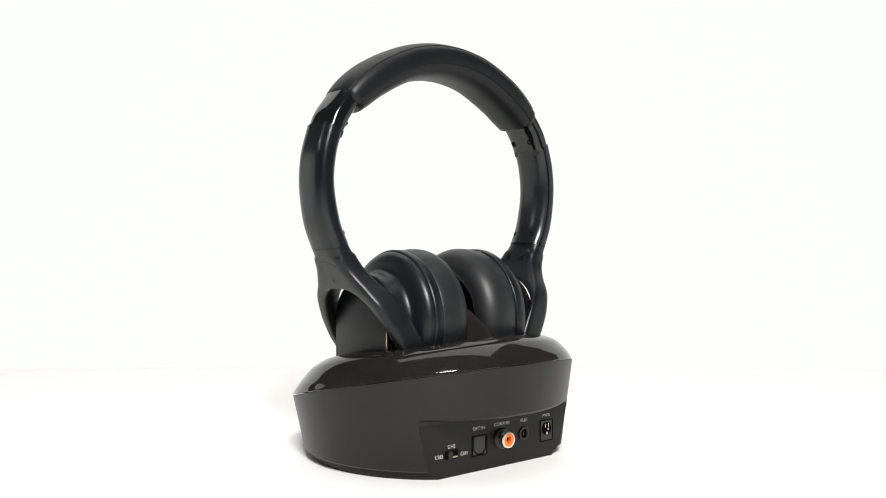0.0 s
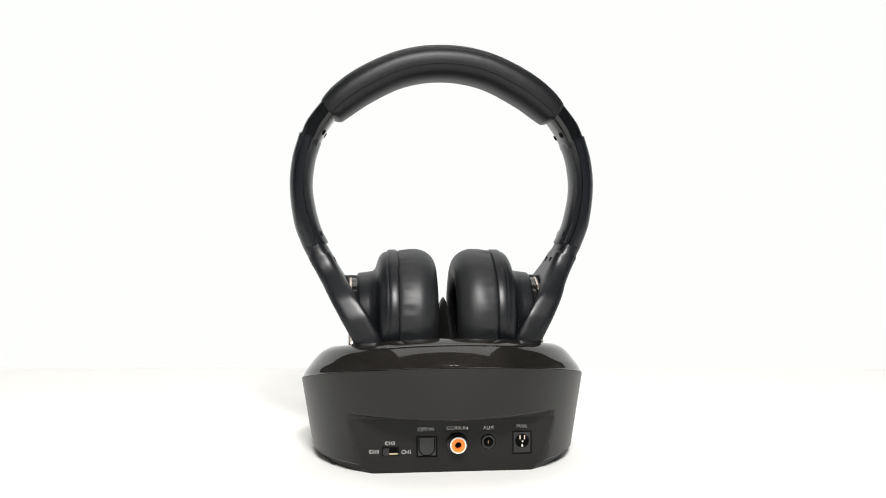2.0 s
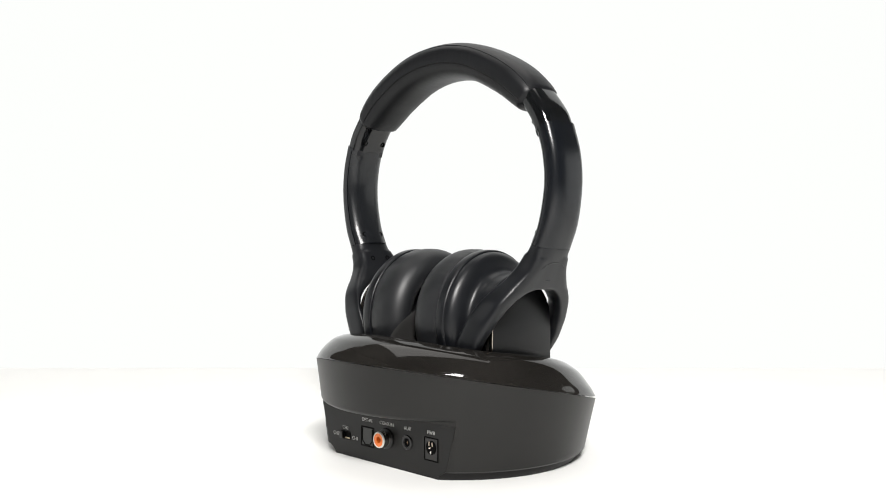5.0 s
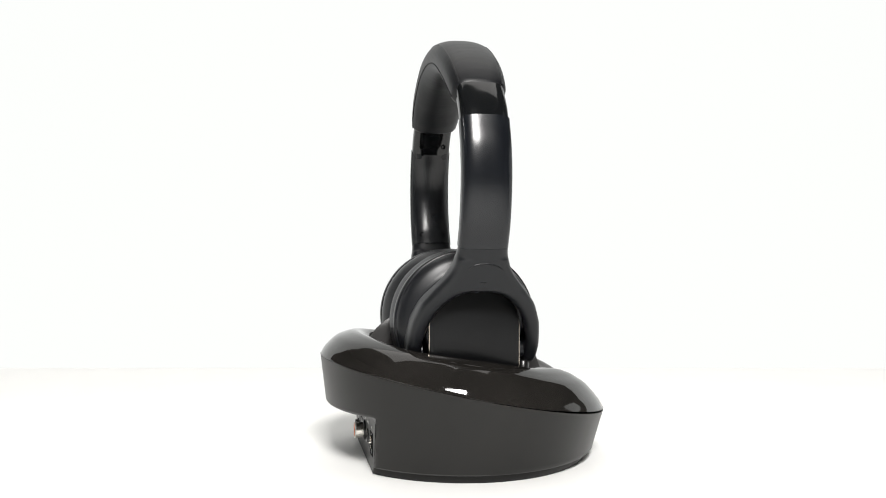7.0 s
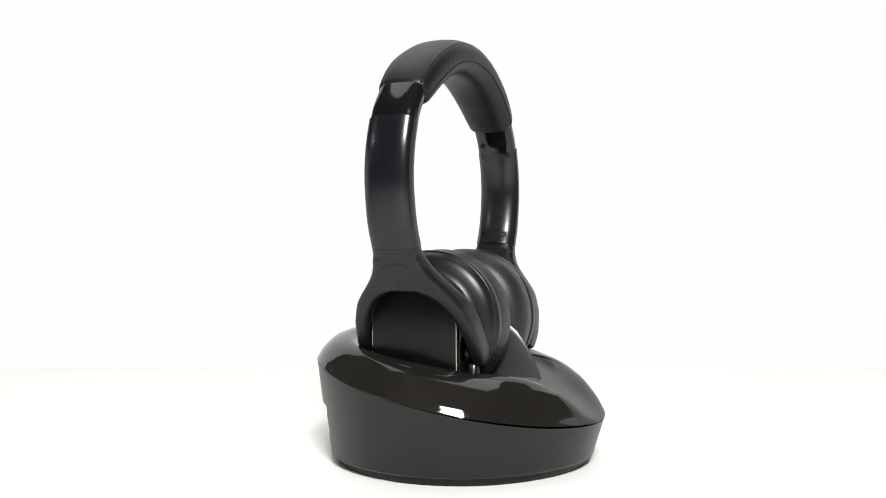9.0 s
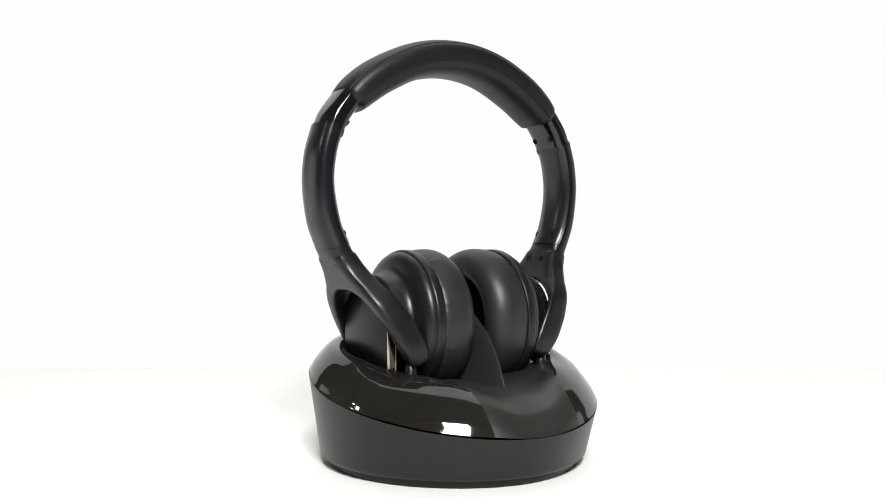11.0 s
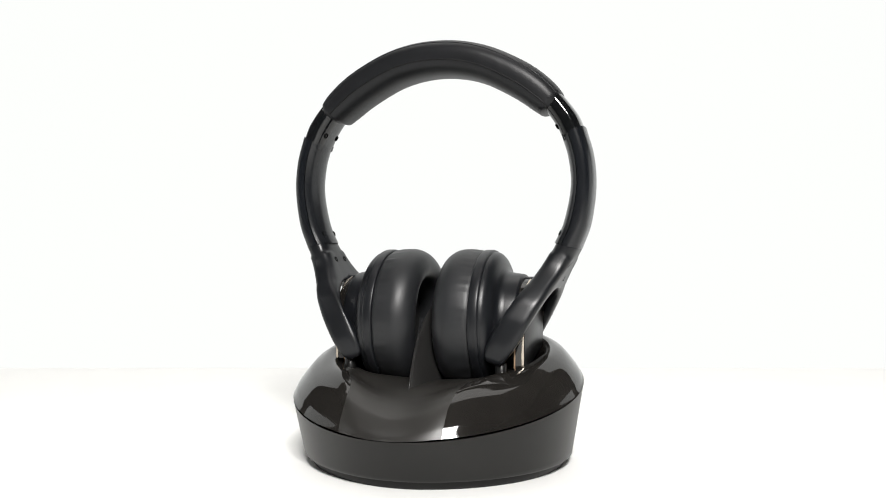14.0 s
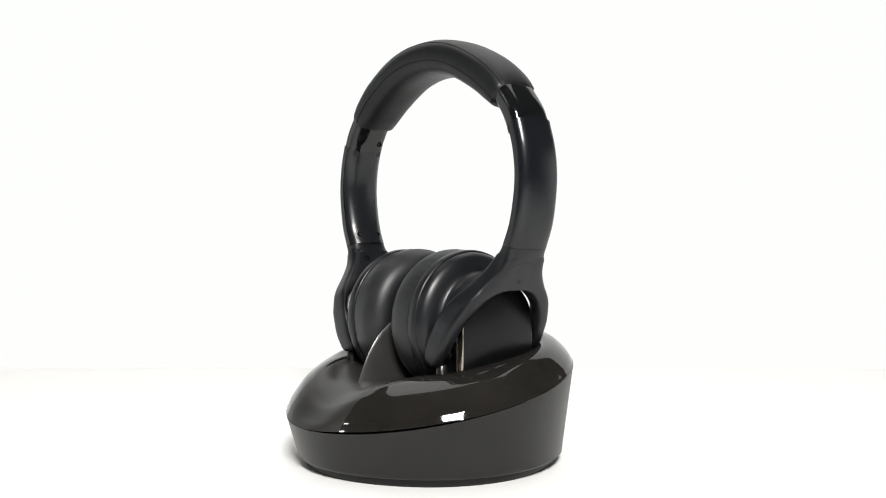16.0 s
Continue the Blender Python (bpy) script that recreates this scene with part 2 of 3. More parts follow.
def dock():
    base = new("charging_dock")
    tagged(base, "black headphone charging dock, glossy top on a satin tapered round body", "charging dock")
    seg = 240

    def ring(fn):
        return [tuple(c * MM for c in fn(2 * math.pi * k / seg)) for k in range(seg)]

    def at(r, t, z):
        g = plan(t)
        return (g * r * math.cos(t), CY + g * r * math.sin(t), z)

    # satin wall with the flat recess for the sockets
    rows = []
    def clampr(r, t):
        s = math.sin(t)
        return min(r, (-PY + CY) / -s / plan(t)) if s < -0.05 else r
    def wall(frac):
        def f(t):
            y = CY + R_RIM * math.sin(t)
            top = rim_z(y)
            zs = min(29.6, 0.76 * top)
            z = top + (zs - top) * frac
            return at(side_r(z, top), t, z)
        return f
    def low(frac, inset=0.0, cut=True, dz=0.0):
        def f(t):
            y = CY + R_RIM * math.sin(t)
            top = rim_z(y)
            zs = min(29.6, 0.76 * top)
            z = zs + (4.0 - zs) * frac + dz
            r = side_r(z, top) - inset
            return at(clampr(r, t) if cut else r, t, z)
        return f
    rows.append(ring(lambda t: at(R_RIM - 3, t, rim_z(CY + R_RIM * math.sin(t)) + 0.2)))
    for k in range(0, 13):
        rows.append(ring(wall(0.004 + 0.90 * k / 12)))
    for fr in (0.94, 0.97, 0.99, 1.0):
        rows.append(ring(wall(fr)))
    def corner(ins, dz):
        def f(t):
            p, q = low(0, ins, False, dz)(t), low(0, 0, True, dz)(t)
            a = math.hypot(p[0], p[1] - CY) / plan(t)
            b = math.hypot(q[0], q[1] - CY) / plan(t)
            full = math.hypot(*(lambda u: (u[0], u[1] - CY))(low(0, 0, False, dz)(t))) / plan(t)
            return at(max(b, min(a, full)) if b < full - 0.01 else full, t, p[2])
        return f
    rows.append(ring(corner(0.5, -0.9)))
    rows.append(ring(corner(1.6, -1.6)))
    rows.append(ring(low(0, 0, True, -1.7)))
    for k in range(1, 11):
        rows.append(ring(low(0.1 + 0.9 * k / 10)))
    rows.append(ring(lambda t: at(clampr(70.9, t), t, 3.3)))
    rows.append(ring(lambda t: at(clampr(67.5, t), t, 3.0)))
    bm = bmesh.new()
    loft(bm, rows, caps=False)
    part("body", bm, M_BODY, base, "satin dark grey tapered plastic wall", 35)

    # foot ring, a little inset
    bm = bmesh.new()
    rows = [ring(lambda t, r=r, z=z: at(clampr(r, t), t, z)) for r, z in ((68.2, 3.3), (68.0, 1.8), (67.8, 0.2), (67.0, -1.0))]
    loft(bm, rows)
    part("foot", bm, M_PANEL, base, "", 35)

    # glossy lid: dome with a hollow for the ear cups; the columns are bent so that two of them follow the edges of the satin front
    def bent(t, r):
        d, h = math.degrees(t) - 90, lerp(TONGUE, r)
        d = d - 360 if d > 180 else d
        d = d * h / 24 if abs(d) <= 24 else math.copysign(h + (abs(d) - 24) * (180 - h) / 156, d)
        return math.radians(d + 90)

    def edge_ring(dr, dz):
        def f(t):
            t = bent(t, R_RIM)
            return at(R_RIM + dr, t, rim_z(CY + R_RIM * math.sin(t)) + dz)
        return ring(f)
    bm = bmesh.new()
    rows = [edge_ring(-0.6, -0.1), edge_ring(0.08, 0.2)]
    radii = [77.3, 76.9, 76.4, 75.8, 75.0, 74, 73, 72, 71, 70, 69, 68, 66.8, 65.4] + [64 - 1.25 * k for k in range(50)] + [1.0]
    for r in radii:
        def f(t, r=r):
            t = bent(t, r)
            x, y = r * math.cos(t), CY + r * math.sin(t)
            g = plan(t)
            return (g * x, CY + g * (y - CY), max(top_z(x, y), rim_z(CY + R_RIM * math.sin(t)) + 0.35 if r > 76 else 0))
        rows.append(ring(f))
    loft(bm, rows, caps=False)
    bm.faces.ensure_lookup_table()
    for _ in range(18):
        bmesh.ops.smooth_vert(bm, verts=[v for v in bm.verts if math.hypot(v.co.x, v.co.y - CY * MM) < 0.0755], factor=0.5, use_axis_x=False, use_axis_y=False, use_axis_z=True)
    inner = [v for v in bm.verts if math.hypot(v.co.x, v.co.y - CY * MM) < 0.0685]
    for _ in range(22):
        bmesh.ops.smooth_vert(bm, verts=inner, factor=0.5, use_axis_x=False, use_axis_y=False, use_axis_z=True)
    for ahead, reach, times in ((6, 73.0, 8), (12, 71.5, 10), (18, 70.0, 12), (24, 68.0, 22), (3, 77.0, 7)):
        front = [v for v in bm.verts if v.co.y > (CY + ahead) * MM and math.hypot(v.co.x, v.co.y - CY * MM) < reach * MM]
        for _ in range(times):
            bmesh.ops.smooth_vert(bm, verts=front, factor=0.5, use_axis_x=False, use_axis_y=False, use_axis_z=True)
    whole = bm.copy()
    for b, keep in ((bm, False), (whole, True)):
        b.faces.ensure_lookup_table()
        gone = [f for i, f in enumerate(b.faces) if (44 <= i % seg < 76) != keep]
        bmesh.ops.delete(b, geom=gone, context="FACES")
    part("lid", bm, M_GLOSS, base, "piano black glossy domed top with a hollow", 40)
    part("lid_front", whole, M_TONGUE, base, "satin black sloping front between the glossy lobes", 40)

    # divider fin between the ear cups
    ridge = spline([(-46, 57.5), (-41, 61.5), (-33, 70), (-15, 79.5), (4, 82.8), (24, 78), (38, 68.9), (44.5, 62.5), (50.4, 53), (55.4, 41), (57, 36)], 6)
    bm = bmesh.new()
    rings = []
    for y, z in ridge:
        k = (y + 46) / 105.5
        half = 10.5 * max(0.03, math.sin(math.pi * min(1, max(0, k)))) ** 0.8
        zb = 33.0
        pr = []
        n = 14
        for i in range(-n, n + 1):
            u = i / n
            zz = z - (z - zb) * abs(u) ** 1.3
            xx = math.copysign(half * (0.16 * abs(u) ** 0.4 + 0.84 * abs(u) ** 1.25), u)
            pr.append((xx * MM, y * MM, zz * MM))
        rings.append(pr)
    loft(bm, rings)
    part("divider_fin", bm, M_FIN, base, "smooth black upright fin between the two cups", 60)
    # short crease running on from the fin
    bm = bmesh.new()
    g = plan(math.pi / 2)
    pts = [(0, (CY + g * (y - CY)) * MM, (top_z(0, y) - 0.28) * MM) for y in np.linspace(56, 74, 14)]
    tube(bm, pts, 0.0005, 8)
    part("lid_crease", bm, M_TONGUE, base)
    for s in (-1, 1):
        bm = bmesh.new()
        revolve(bm, [(38 * MM, 4.6 * MM), (44 * MM, 4.0 * MM), (48 * MM, 3.1 * MM), (53.0 * MM, 2.7 * MM), (53.5 * MM, 2.2 * MM)], (s * 0.0405, 0.033, 0), "z", 24)
        part("contact_post", bm, M_SOCKET, base)

    sockets(base)
    return base


PY = -43.0   # socket panel


def word(text, x, z, size, parent):
    c = bpy.data.curves.new("label_text", "FONT")
    c.body, c.size, c.align_x, c.align_y = text, size, "CENTER", "CENTER"
    c.extrude, c.offset = 0.00004, -0.00003
    tmp = new("label_text", c)
    dg = bpy.context.evaluated_depsgraph_get()
    me = bpy.data.meshes.new_from_object(tmp.evaluated_get(dg))
    bpy.data.objects.remove(tmp)
    ob = new("printed_label", me)
    me.materials.clear()
    me.materials.append(M_PRINT)
    ob.parent = parent
    ob.matrix_basis = pose(x * MM, (PY - 0.17) * MM, z * MM, 90, 0, 0)
    tagged(ob, "small white printed lettering")


def frame_of(name, x, z, w, h, depth, wall, mat, parent, label=""):
    """A square socket: four walls round a hole."""
    bm = bmesh.new()
    x0, x1, z0, z1 = x - w / 2, x + w / 2, z - h / 2, z + h / 2
    y0, y1 = PY - depth, PY + 0.5
    for a in ((x0, x1, z1 - wall, z1), (x0, x1, z0, z0 + wall), (x0, x0 + wall, z0 + wall, z1 - wall), (x1 - wall, x1, z0 + wall, z1 - wall)):
        box(bm, a[0] * MM, a[1] * MM, y0 * MM, y1 * MM, a[2] * MM, a[3] * MM, 0.00012)
    return part(name, bm, mat, parent, label, 30)


def sockets(base):
    for text, x, z in (("OPT·IN", -13.2, 20.2), ("COAX·IN", 2.4, 20.5), ("AUX", 18.0, 20.4), ("PWR", 34.8, 20.8), ("CH2", -30.9, 13.7), ("CH3", -38.8, 9.7), ("CH1", -22.8, 9.2)):
        word(text, x, z, 0.0026, base)
    bm = bmesh.new()
    out = [(-37.4, -0.7), (37.4, -0.7), (44.6, 3.6), (51.0, 25.6), (-51.0, 25.6), (-44.6, 3.6)]
    rows = [[(x * k * MM, y * MM, z * MM) for x, z in out] for y, k in ((PY + 0.3, 1.0), (PY - 0.06, 1.0), (PY - 0.12, 0.998))]
    loft(bm, rows)
    part("socket_panel", bm, M_PANEL, base, "flat matte black panel with printed names", 30)
    # optical
    o = frame_of("optical_socket", -15.4, 12.6, 10.4, 10.4, 0.35, 0.6, M_HOLE, base, "square black optical socket with shutter door")
    bm = bmesh.new()
    box(bm, -0.0200, -0.0108, (PY - 0.28) * MM, (PY + 0.3) * MM, 0.0080, 0.0172, 0.0003)
    part("shutter", bm, M_SHUTTER, o)
    bm = bmesh.new()
    pts = [(-19.3, 16.8), (-19.3, 10.6), (-17.9, 9.2), (-17.4, 8.4), (-13.4, 8.4), (-12.9, 9.2), (-11.5, 10.6), (-11.5, 16.8)]
    tube(bm, [(a * MM, (PY - 0.3) * MM, b * MM) for a, b in pts], 0.00028, 6)
    part("keyway", bm, M_HOLE, o)
    o.location = (0.0027, 0, -0.0009)
    # coaxial
    c = (-0.0002, PY * MM, 0.0137)
    bm = bmesh.new()
    revolve(bm, [(-0.0004, 0.0053), (0.0008, 0.0053), (0.0012, 0.0049), (0.0012, 0.0036)], c, "y", 40, -1)
    j = part("coax_socket", bm, M_SOCKET, base, "round orange coaxial socket with bright metal barrel")
    bm = bmesh.new()
    revolve(bm, [(0.0005, 0.0041), (0.0048, 0.0041), (0.0054, 0.0040), (0.0054, 0.0036), (0.0020, 0.0036)], c, "y", 40, -1, hollow=True)
    part("barrel", bm, M_CHROME, j, "bright metal barrel")
    bm = bmesh.new()
    revolve(bm, [(0.0050, 0.0041), (0.0057, 0.0040), (0.0058, 0.0039), (0.0058, 0.0034), (0.0050, 0.0033)], c, "y", 40, -1, hollow=True)
    part("collar", bm, M_IVORY, j, "white collar")
    bm = bmesh.new()
    revolve(bm, [(0.0016, 0.0035), (0.0056, 0.0034), (0.0056, 0.0017), (0.0016, 0.0016)], c, "y", 40, -1, hollow=True)
    part("insert", bm, M_ORANGE, j, "orange plastic insert")
    bm = bmesh.new()
    revolve(bm, [(0.0010, 0.0019), (0.0030, 0.0018)], c, "y", 24, -1)
    part("centre_hole", bm, M_HOLE, j)
    j.location = (0.0025, 0, -0.0006)
    # aux
    c = (0.0161, PY * MM, 0.0150)
    bm = bmesh.new()
    revolve(bm, [(-0.0005, 0.0037), (0.0004, 0.0037), (0.0008, 0.0034), (0.0008, 0.0024), (0.0002, 0.0020), (-0.0004, 0.0019)], c, "y", 40, -1)
    a = part("aux_socket", bm, M_SOCKET, base, "small round black audio socket")
    bm = bmesh.new()
    revolve(bm, [(0.00005, 0.0021), (0.0003, 0.0019)], c, "y", 24, -1)
    part("socket_hole", bm, M_HOLE, a)
    bm = bmesh.new()
    box(bm, 0.0159, 0.0162, (PY - 0.40) * MM, (PY - 0.2) * MM, 0.0142, 0.0156, 0.00005)
    part("contact", bm, M_DARKCOPPER, a)
    a.location = (0.0018, 0, -0.0015)
    # power
    p = frame_of("power_socket", 34.2, 14.2, 9.6, 11.4, 0.5, 0.5, M_HOLE, base, "square black power socket with centre pin")
    bm = bmesh.new()
    box(bm, 0.0298, 0.0386, (PY - 0.2) * MM, (PY + 0.3) * MM, 0.0089, 0.0195, 0.0002)
    part("face", bm, M_SOCKET, p)
    c = (0.0342, (PY - 0.2) * MM, 0.0150)
    bm = bmesh.new()
    revolve(bm, [(0.0, 0.0034), (0.00025, 0.0034), (0.00035, 0.0031), (0.0001, 0.0029)], c, "y", 36, -1)
    part("round_hole", bm, M_HOLE, p)
    bm = bmesh.new()
    revolve(bm, [(0.0, 0.0006), (0.0011, 0.0006), (0.0014, 0.0004)], c, "y", 20, -1)
    part("centre_pin", bm, M_CHROME, p)
    bm = bmesh.new()
    box(bm, 0.0338, 0.0346, (PY - 0.75) * MM, (PY - 0.5) * MM, 0.0120, 0.0134, 0.0002)
    part("contact", bm, M_CHROME, p)
    for dx in (-0.0011, 0.0011):
        bm = bmesh.new()
        box(bm, 0.0342 + dx - 0.0003, 0.0342 + dx + 0.0003, (PY - 0.75) * MM, (PY - 0.4) * MM, 0.0158, 0.0178, 0.0001)
        part("contact", bm, M_COPPER, p)
    p.location = (0.0007, 0, -0.0013)
    # channel switch
    s = frame_of("channel_switch", -33.8, 11.1, 8.2, 4.4, 0.35, 0.45, M_HOLE, base, "small black slide switch with bright edge")
    bm = bmesh.new()
    box(bm, -0.0374, -0.0302, (PY - 0.15) * MM, (PY + 0.3) * MM, 0.0094, 0.0128, 0.0001)
    part("slot", bm, M_HOLE, s)
    bm = bmesh.new()
    box(bm, -0.0375, -0.0345, (PY - 2.0) * MM, PY * MM, 0.0093, 0.0129, 0.0003)
    part("slider", bm, M_SOCKET, s)
    bm = bmesh.new()
    box(bm, -0.0343, -0.0302, (PY - 0.35) * MM, PY * MM, 0.0094, 0.0101, 0.0001)
    part("slot_edge", bm, M_BRASS, s, "pale inner edge of the slot")
    s.location = (0.0031, 0, -0.0012)


# ---- headphones ----
HY = 5.3           # middle plane of the headset
CUP_Y, CUP_Z = 5.6, 71.8


def strip(bm, pairs, half, n_sup, crown=0.0, lo=0.0, hi=1.0, steps=6, ends=0.0, seg=40, cut=(-1.0, 1.0)):
    """Loft along pairs of inner and outer points (xi, zi, xo, zo); lo..hi picks the layer from inner to outer."""
    st = spline(pairs, steps)
    rings = []
    N = len(st) - 1
    for i, (xi, zi, xo, zo) in enumerate(st):
        a, b = Vector((xi, 0, zi)), Vector((xo, 0, zo))
        d = b - a
        p0, p1 = a + d * lo, a + d * hi
        c, h = (p0 + p1) / 2, (p1 - p0) / 2
        w = half(i / N) if callable(half) else half
        k = 1.0
        if ends:
            e = min(i, N - i) / N
            k = 1 - (1 - min(1, e / ends)) ** 2.5 * 0.45
        ring = []
        for q in range(seg):
            u, v = sup(2 * math.pi * q / seg, n_sup)
            v = min(cut[1], max(cut[0], v))
            bulge = crown * (1 - u * u) if v > 0 else 0
            pos = c + h * v * k + d.normalized() * bulge
            ring.append((pos.x * MM, (HY + u * w * (0.55 + 0.45 * k)) * MM, pos.z * MM))
        rings.append(ring)
    loft(bm, rings)


ARM = [(62.2, 112.4, 75.3, 109.4), (67.1, 123.4, 80.0, 122.4), (70.5, 140.8, 82.4, 140.8), (69.3, 155.3, 81.3, 156.8), (66.1, 166.2, 77.3, 171.2)]
SLIDER = [(66.5, 165.4, 77.0, 170.8), (63.3, 171.7, 73.9, 178.0), (58.4, 178.7, 68.1, 185.9), (54.2, 183.4, 62.8, 192.0)]
PAD = [(56.8, 176.8, 68.3, 186.1), (51.1, 180.6, 60.4, 195.9), (40.8, 187.7, 48.3, 205.3), (25.5, 195.8, 30.9, 214.0), (12.9, 199.5, 15.4, 218.4), (0.0, 200.7, 0.0, 219.7)]


def mirrored(pairs, s):
    return [(s * a, b, s * c, d) for a, b, c, d in pairs]


def screw(parent, x, y, z, nx, nz, s):
    bm = bmesh.new()
    n = Vector((-s * nx, 0, nz)).normalized()
    c = Vector((s * x, y, z)) * MM
    a, b = Vector((0, 1, 0)), n.cross(Vector((0, 1, 0)))
    rows = []
    for h, r in ((-0.8, 1.5), (0.0, 1.5), (0.08, 1.3), (0.0, 0.95), (-0.5, 0.85)):
        rows.append([c + n * h * MM + r * MM * (a * math.cos(t) + b * math.sin(t)) for t in [2 * math.pi * k / 16 for k in range(16)]])
    loft(bm, rows)
    part("screw", bm, M_HOLE, parent, "recessed black screw")


def wishbone(s, parent):
    """Fork that holds a cup: broad at the top, two legs below."""
    outer_x = soft_table([(46, 37.6), (49.7, 39.6), (53.6, 41.9), (63.2, 48.7), (78.0, 57.0), (94.4, 66.2), (109.8, 74.9), (115, 77.4)], 2.5)
    inner_x = soft_table([(46, 31.0), (54.6, 32.2), (60.3, 33.6), (69.1, 38.6), (82.5, 47.0), (97.4, 56.5), (111.3, 63.9), (115, 65.6)], 2.5)
    edge = soft_table([(46, 30.0), (50.8, 31.6), (54.7, 33.0), (62.5, 33.6), (74.2, 32.0), (84.0, 28.0), (88.8, 24.0), (93.7, 19.4), (97.6, 16.0), (101.5, 13.7), (108.8, 11.8), (115, 11.6)], 1.5)
    arch = [(46, 24.0), (50.8, 24.8), (54.7, 25.8), (66, 25.6), (75, 23.0), (81, 19.6), (85.5, 15.5), (88.6, 10.5), (90.4, 5.0), (91.0, 0.0), (95.7, -3.9)]
    bm = bmesh.new()
    seg = 36

    def row(z, y0, y1, kx=1.0, side=0, flare=0.0):
        xi, xo = lerp(inner_x, z), lerp(outer_x, z)
        cx, hx, cy, hy = (xi + xo) / 2, (xo - xi) / 2 * kx, (y0 + y1) / 2, (y1 - y0) / 2
        r = []
        for q in range(seg):
            u, v = sup(2 * math.pi * q / seg, 3.8 - 0.9 * sm(96, 108, z))
            fl = side * flare * max(0, 0.35 - u) * max(0, 0.5 - v * side / 2)
            r.append((s * (cx + hx * u) * MM, (HY + 0.8 * (1 - sm(94, 108, z)) + cy + hy * v + fl) * MM, (z - (u * hx) * 0.30) * MM))
        return r
    loft(bm, [row(z, -lerp(edge, z), lerp(edge, z)) for z in np.linspace(111.5, 90.6, 26)])
    for side in (-1, 1):
        rows = []
        end = 55.6 if side > 0 else 52.4
        for z in np.linspace(106.0, end, 54):
            a, b = sorted((side * max(lerp(arch, z), 0.5), side * lerp(edge, z)))
            rows.append(row(z, a, b, 1.0, side, 4.5 * sm(64, 76, z) * (1 - sm(79, 92, z))))
        for dz, k in ((1.2, 0.92), (2.2, 0.75), (2.8, 0.5)):
            a, b = sorted((side * lerp(arch, end), side * lerp(edge, end)))
            m, h = (a + b) / 2, (b - a) / 2
            rows.append(row(end - dz, m - h * k, m + h * k, k))
        loft(bm, rows)
    ob = part("yoke", bm, M_YOKE, parent, "forked satin plastic arm holding an ear cup", 60)
    r = ob.modifiers.new("weld", "REMESH")
    r.mode, r.voxel_size, r.use_smooth_shade = "VOXEL", 0.0006, True
    k = ob.modifiers.new("soften", "SMOOTH")
    k.factor, k.iterations = 0.5, 8
    # shallow arc and a small raised mark above the arch
    bm = bmesh.new()
    pts = []
    for i in range(17):
        t = math.pi * (0.12 + 0.76 * i / 16)
        y, z = HY + 0.8 + 9.0 * math.cos(t), 98.5 + 4.2 * math.sin(t)
        pts.append((s * (lerp(outer_x, z) + 0.48) * MM, y * MM, z * MM))
    tube(bm, pts, 0.0006, 6)
    part("raised_arc", bm, M_YOKE, ob)
    # the mark of the side: a letter on one fork, a worn bar on the other
    zc = 94.0
    if s < 0:
        c = bpy.data.curves.new("letter", "FONT")
        c.body, c.size, c.align_x, c.align_y, c.extrude = "R", 0.0042, "CENTER", "CENTER", 0.0007
        tmp = new("letter", c)
        me = bpy.data.meshes.new_from_object(tmp.evaluated_get(bpy.context.evaluated_depsgraph_get()))
        bpy.data.objects.remove(tmp)
        me.materials.clear()
        me.materials.append(M_ARM)
        mark = new("side_mark", me)
        mark.parent = ob
        mark.matrix_basis = pose(-(lerp(outer_x, zc) + 0.30) * MM, (HY + 0.8) * MM, zc * MM, 117, 0, -90)
        return ob
    bm = bmesh.new()
    w, h = 1.6, 0.35
    xo = lerp(outer_x, zc)
    box(bm, *sorted((s * (xo + 0.1) * MM, s * (xo + 0.95) * MM)), (HY + 0.8 - w) * MM, (HY + 0.8 + w) * MM, (zc - h) * MM, (zc + h) * MM, 0.0001)
    part("side_mark", bm, M_ARM, ob)
    return ob


